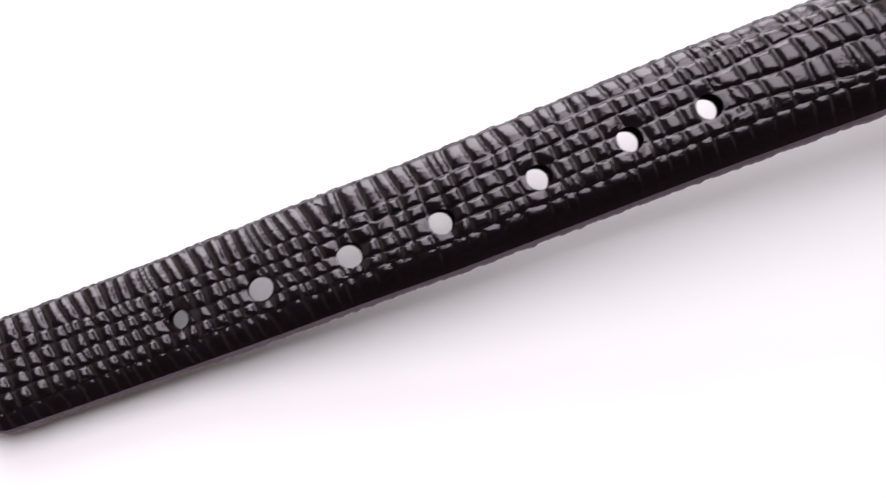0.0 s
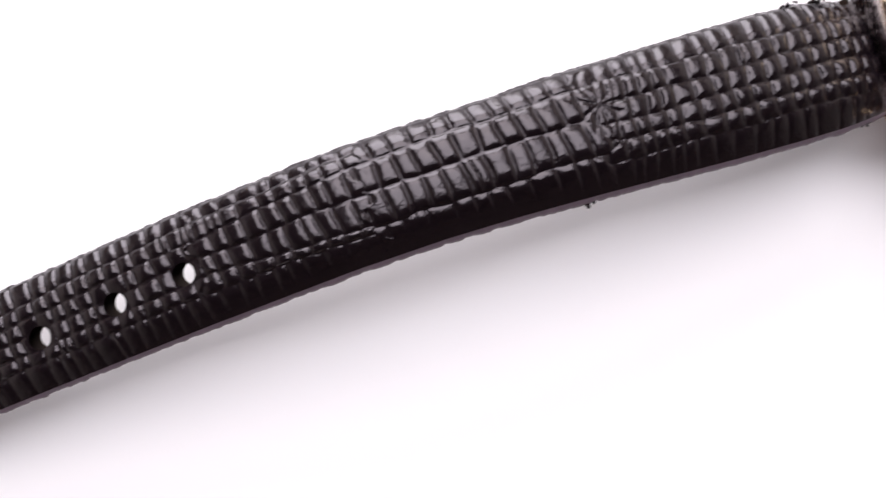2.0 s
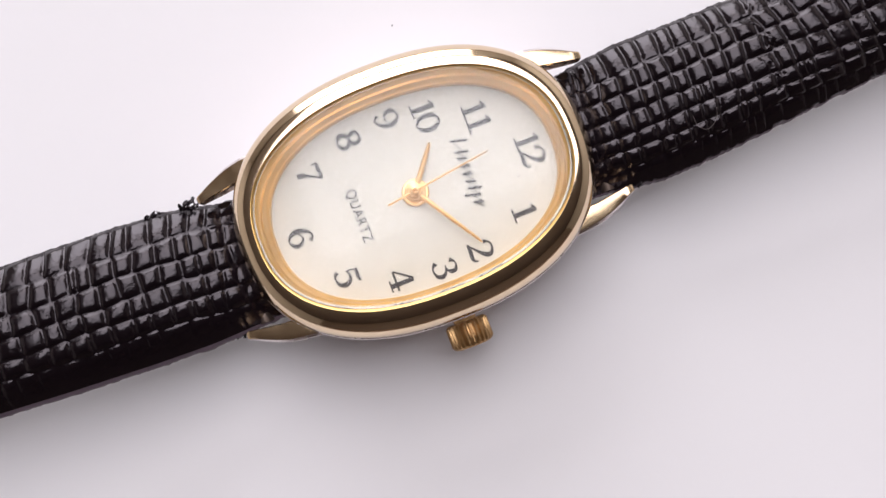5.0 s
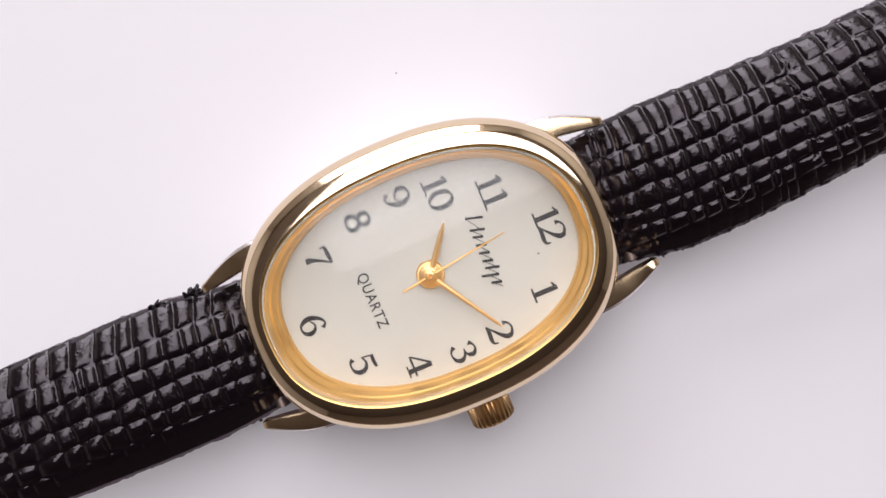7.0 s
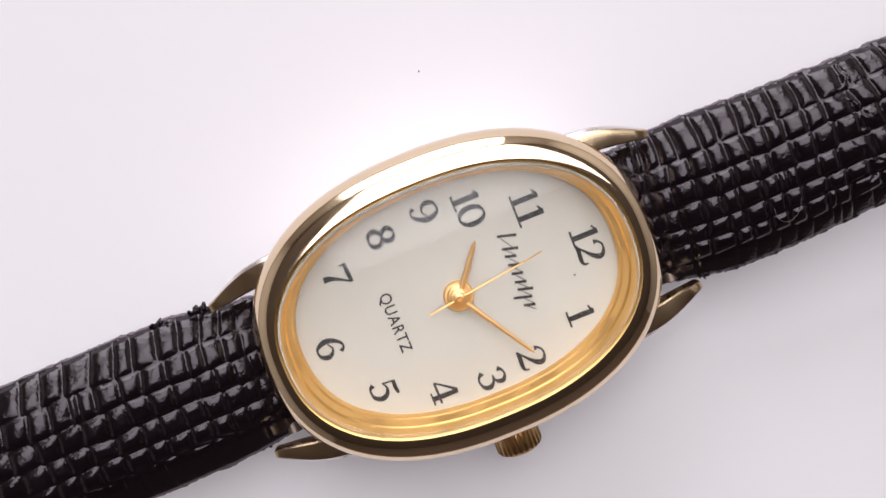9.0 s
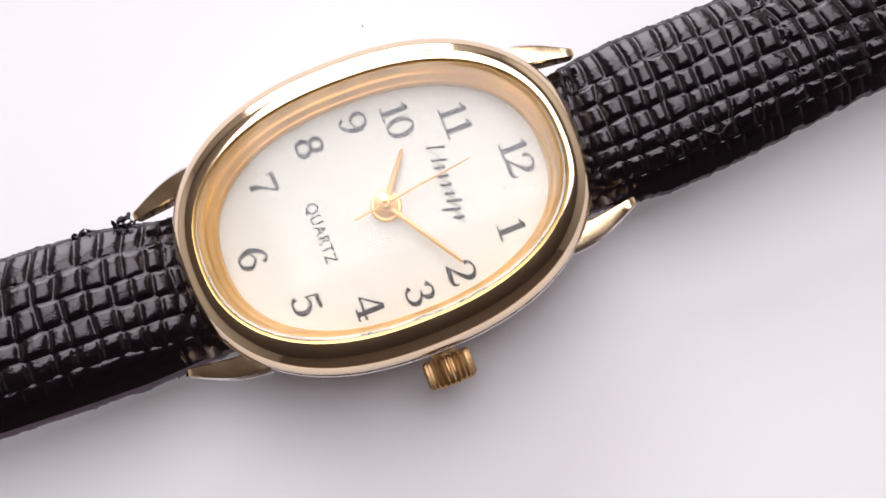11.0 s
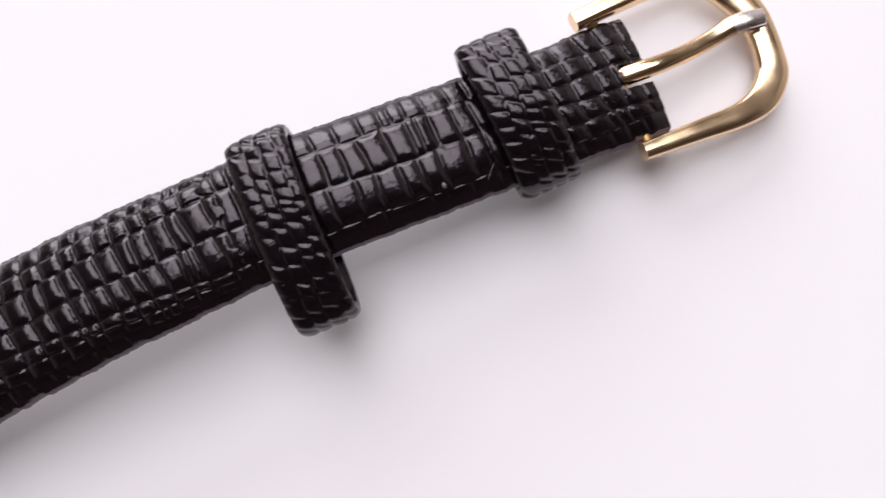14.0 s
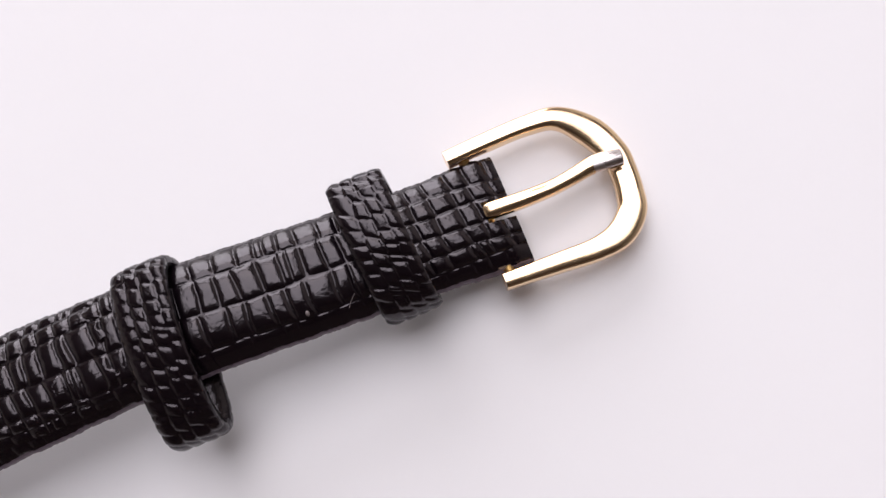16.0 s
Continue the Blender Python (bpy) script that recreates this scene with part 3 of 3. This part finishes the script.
def build_loop(name, path, width, skew, thick, rng, label):
    """A leather ring round the strap. path: closed list of (y, z); skew: x for each y."""
    p = np.array(path + path[:1], float)
    seg = np.r_[0, np.cumsum(np.linalg.norm(np.diff(p, axis=0), axis=1))]
    n, m = 300, 44
    s = np.linspace(0, seg[-1], n, endpoint=False)
    y, z = np.interp(s, seg, p[:, 0]), np.interp(s, seg, p[:, 1])
    w = np.hanning(15)
    w /= w.sum()
    y, z = (np.convolve(np.r_[q[-7:], q, q[:7]], w, "valid") for q in (y, z))
    ty, tz = np.gradient(np.r_[y[-1:], y, y[:1]])[1:-1], np.gradient(np.r_[z[-1:], z, z[:1]])[1:-1]
    ln = np.hypot(ty, tz)
    ny, nz = tz / ln, -ty / ln
    if (ny * (y - y.mean()) + nz * (z - z.mean())).sum() < 0:
        ny, nz = -ny, -nz
    u = np.linspace(-1, 1, m)
    S, U = np.repeat(s[:, None], m, 1), np.repeat(u[None] * width / 2, n, 0)
    h = scales(S, U, [(-2, seg[-1] + 2, (-1.0, 0.0, 1.0), (-0.7, 0.2, 1.2), 0.85, 1.4, 0.5, 0.5)], rng, 0.14) + 0.02 * soft_noise(n, m, 6, rng)
    h -= 0.3 * np.abs(u[None]) ** 6
    ax = skew(y)
    out = np.stack([ax[:, None] + U, y[:, None] + ny[:, None] * h, z[:, None] + nz[:, None] * h], -1)
    inn = np.stack([np.stack([ax + q * width / 2, y - ny * thick, z - nz * thick], -1) for q in (0.98, 0.0, -0.98)], 1)
    ring = np.concatenate([out, inn], 1)
    k = m + 3
    f = grid_faces(n, k, closed_n=True, closed_m=True)
    return part(name, ring.reshape(-1, 3), f, LEATHER, watch, label)


def build_loops():
    build_loop("free_loop", [(4.4, 9.0), (5.3, 8.5), (5.7, 7.4), (5.5, 5.6), (4.8, 4.5), (0, 3.8), (-5.2, 3.7), (-6.5, 4.1), (-6.95, 5.2), (-6.6, 6.4), (-5.3, 7.4), (-3.0, 8.35), (0.5, 9.15), (2.8, 9.2)],
               3.9, lambda y: 46.7 + 0.03 * y, 0.8, RNG, "loose sliding black leather keeper loop")
    build_loop("fixed_loop", [(4.6, 7.2), (5.7, 6.9), (6.1, 6.1), (5.7, 4.3), (4.7, 2.9), (0.6, 2.3), (-3.2, 2.4), (-4.0, 3.1), (-4.2, 4.2), (-3.7, 5.3), (-2.2, 6.4), (0.5, 7.15), (2.8, 7.3)],
               4.05, lambda y: 62.55 - 0.05 * y, 0.75, RNG, "fixed black leather keeper loop stitched near the buckle")


def build_buckle():
    buckle = new("buckle")
    buckle.parent = watch
    tagged(buckle, "polished gold pin buckle")
    # centre line and half width: a slim arm, a broad flat bow, a slim arm
    ctrl = [(68.7, 5.7, 2.95, 0.64), (71.8, 5.92, 2.65, 0.68), (75.0, 6.05, 2.3, 0.72), (77.4, 5.75, 2.0, 0.86), (79.25, 4.0, 1.65, 1.12), (80.2, 1.9, 1.45, 1.06), (80.3, 0.4, 1.4, 1.0),
            (80.1, -1.2, 1.45, 1.0), (79.6, -2.7, 1.6, 1.06), (78.2, -3.95, 1.85, 1.04), (76.2, -4.42, 2.15, 0.86), (73.2, -4.34, 2.5, 0.74), (69.25, -4.22, 2.95, 0.62)]
    path = spline(ctrl, 110)
    v, f = swept(path[:, :3], path[:, 3], 0.62, 24, 3.2)
    frame_ob = part("buckle_frame", v, f, BUCKLE, buckle, "polished gold buckle frame")
    es = frame_ob.modifiers.new("edges", "EDGE_SPLIT")
    es.split_angle = radians(45)
    path = spline([(69.85, 0.85, 3.0, 0.5), (70.3, 0.82, 3.4, 0.64), (72.4, 0.68, 3.35, 0.62), (74.8, 0.75, 2.95, 0.58), (76.6, 1.0, 2.7, 0.6), (78.2, 1.25, 2.65, 0.66), (79.3, 1.15, 2.65, 0.68), (80.35, 1.02, 2.5, 0.62)], 60)
    v, f = swept(path[:, :3], path[:, 3], np.linspace(0.56, 0.5, 60), 20, 2.4)
    worn = [1 if np.mean(v[list(q), 0]) > 78.2 else 0 for q in f]
    part("buckle_tongue", v, f, [BUCKLE, STEEL], buckle, "slightly bent gold buckle tongue with a worn silver tip", worn)
    a = np.linspace(0, 2 * np.pi, 16, endpoint=False)
    v = np.vstack([np.stack([69.9 + 0.42 * np.cos(a), 0 * a + y, 2.55 + 0.42 * np.sin(a)], 1) for y in (-4.3, 5.5)])
    part("hinge_pin", v, [(i, (i + 1) % 16, 16 + (i + 1) % 16, 16 + i) for i in range(16)] + [tuple(range(16)), tuple(range(31, 15, -1))], GOLD, buckle)


build_straps()
build_loops()
build_buckle()


# ---- small wear: frayed leather at the strap's edges, a stray hair, dust ----
def fray(x, y, z, count, spread, rng, parent, size=1.0):
    """A tuft of short curled leather shreds."""
    verts, faces = [], []
    for _ in range(count):
        a, b = rng.uniform(0, 2 * np.pi), rng.uniform(-0.3, 0.9)
        start = np.array([x, y, z]) + rng.normal(0, 1, 3) * (spread, 0.08, 0.1)
        way = np.array([np.cos(a), 0.6 * abs(np.sin(a)) * np.sign(y), b]) * rng.uniform(0.06, 0.2) * size
        path = spline([start, start + way * 0.5 + rng.normal(0, 0.06, 3), start + way + rng.normal(0, 0.08, 3)], 6)
        v, f = swept(path + 1e-4, np.linspace(0.13, 0.06, 6) * rng.uniform(0.6, 1.3) * size ** 0.6, 0.08, 6, 2.0)
        faces += [tuple(i + len(verts) for i in q) for q in f]
        verts += list(v)
    part("frayed_leather", verts, faces, LEATHER, parent)


TAIL_OB = bpy.data.objects["strap_tail"]
HEAD_OB = bpy.data.objects["strap_head"]
for q in ((-14.5, 4.72, 5.3, 26, 0.4), (-14.2, -4.5, 4.8, 9, 0.4), (-35.6, -3.58, 8.2, 8, 0.3), (-77.5, -3.36, 4.5, 6, 0.25)):
    fray(*q, RNG, TAIL_OB)
for q in ((-14.5, 4.95, 5.9, 18, 0.3), (-16.6, 4.95, 5.9, 6, 0.5)):
    fray(*q, RNG, TAIL_OB, 1.4)
for q in ((14.5, -4.6, 5.2, 9, 0.4), (31.0, -3.65, 6.8, 5, 0.3)):
    fray(*q, RNG, HEAD_OB)


def hair(points, parent, name="stray_hair", thick=0.013):
    path = spline(points, 24)
    v, f = swept(path, thick, thick, 6, 2.0)
    part(name, v, f, FIBRE, parent, "fine curled pale fibre")


hair([(18.6, -1.9, 7.5), (18.7, -2.6, 7.4), (19.3, -3.0, 7.25), (20.0, -2.6, 7.35), (20.2, -1.9, 7.6)], HEAD_OB)
hair([(59.0, -2.5, 6.45), (59.3, -2.1, 6.5), (59.7, -1.7, 6.5)], HEAD_OB, "stray_fibre", 0.018)
v, f = peg(56.35, -1.8, 6.75, 0.13, 0.06, n=7, squash=1.6)
part("dust_speck", v, f, FIBRE, HEAD_OB)

# one dark speck on the paper
sheet = bpy.data.objects["paper_sheet"]
v, f = peg(3.0, 13.4, 0.02, 0.05, 0.03, n=8)
part("dark_speck", v, f, INK, sheet)
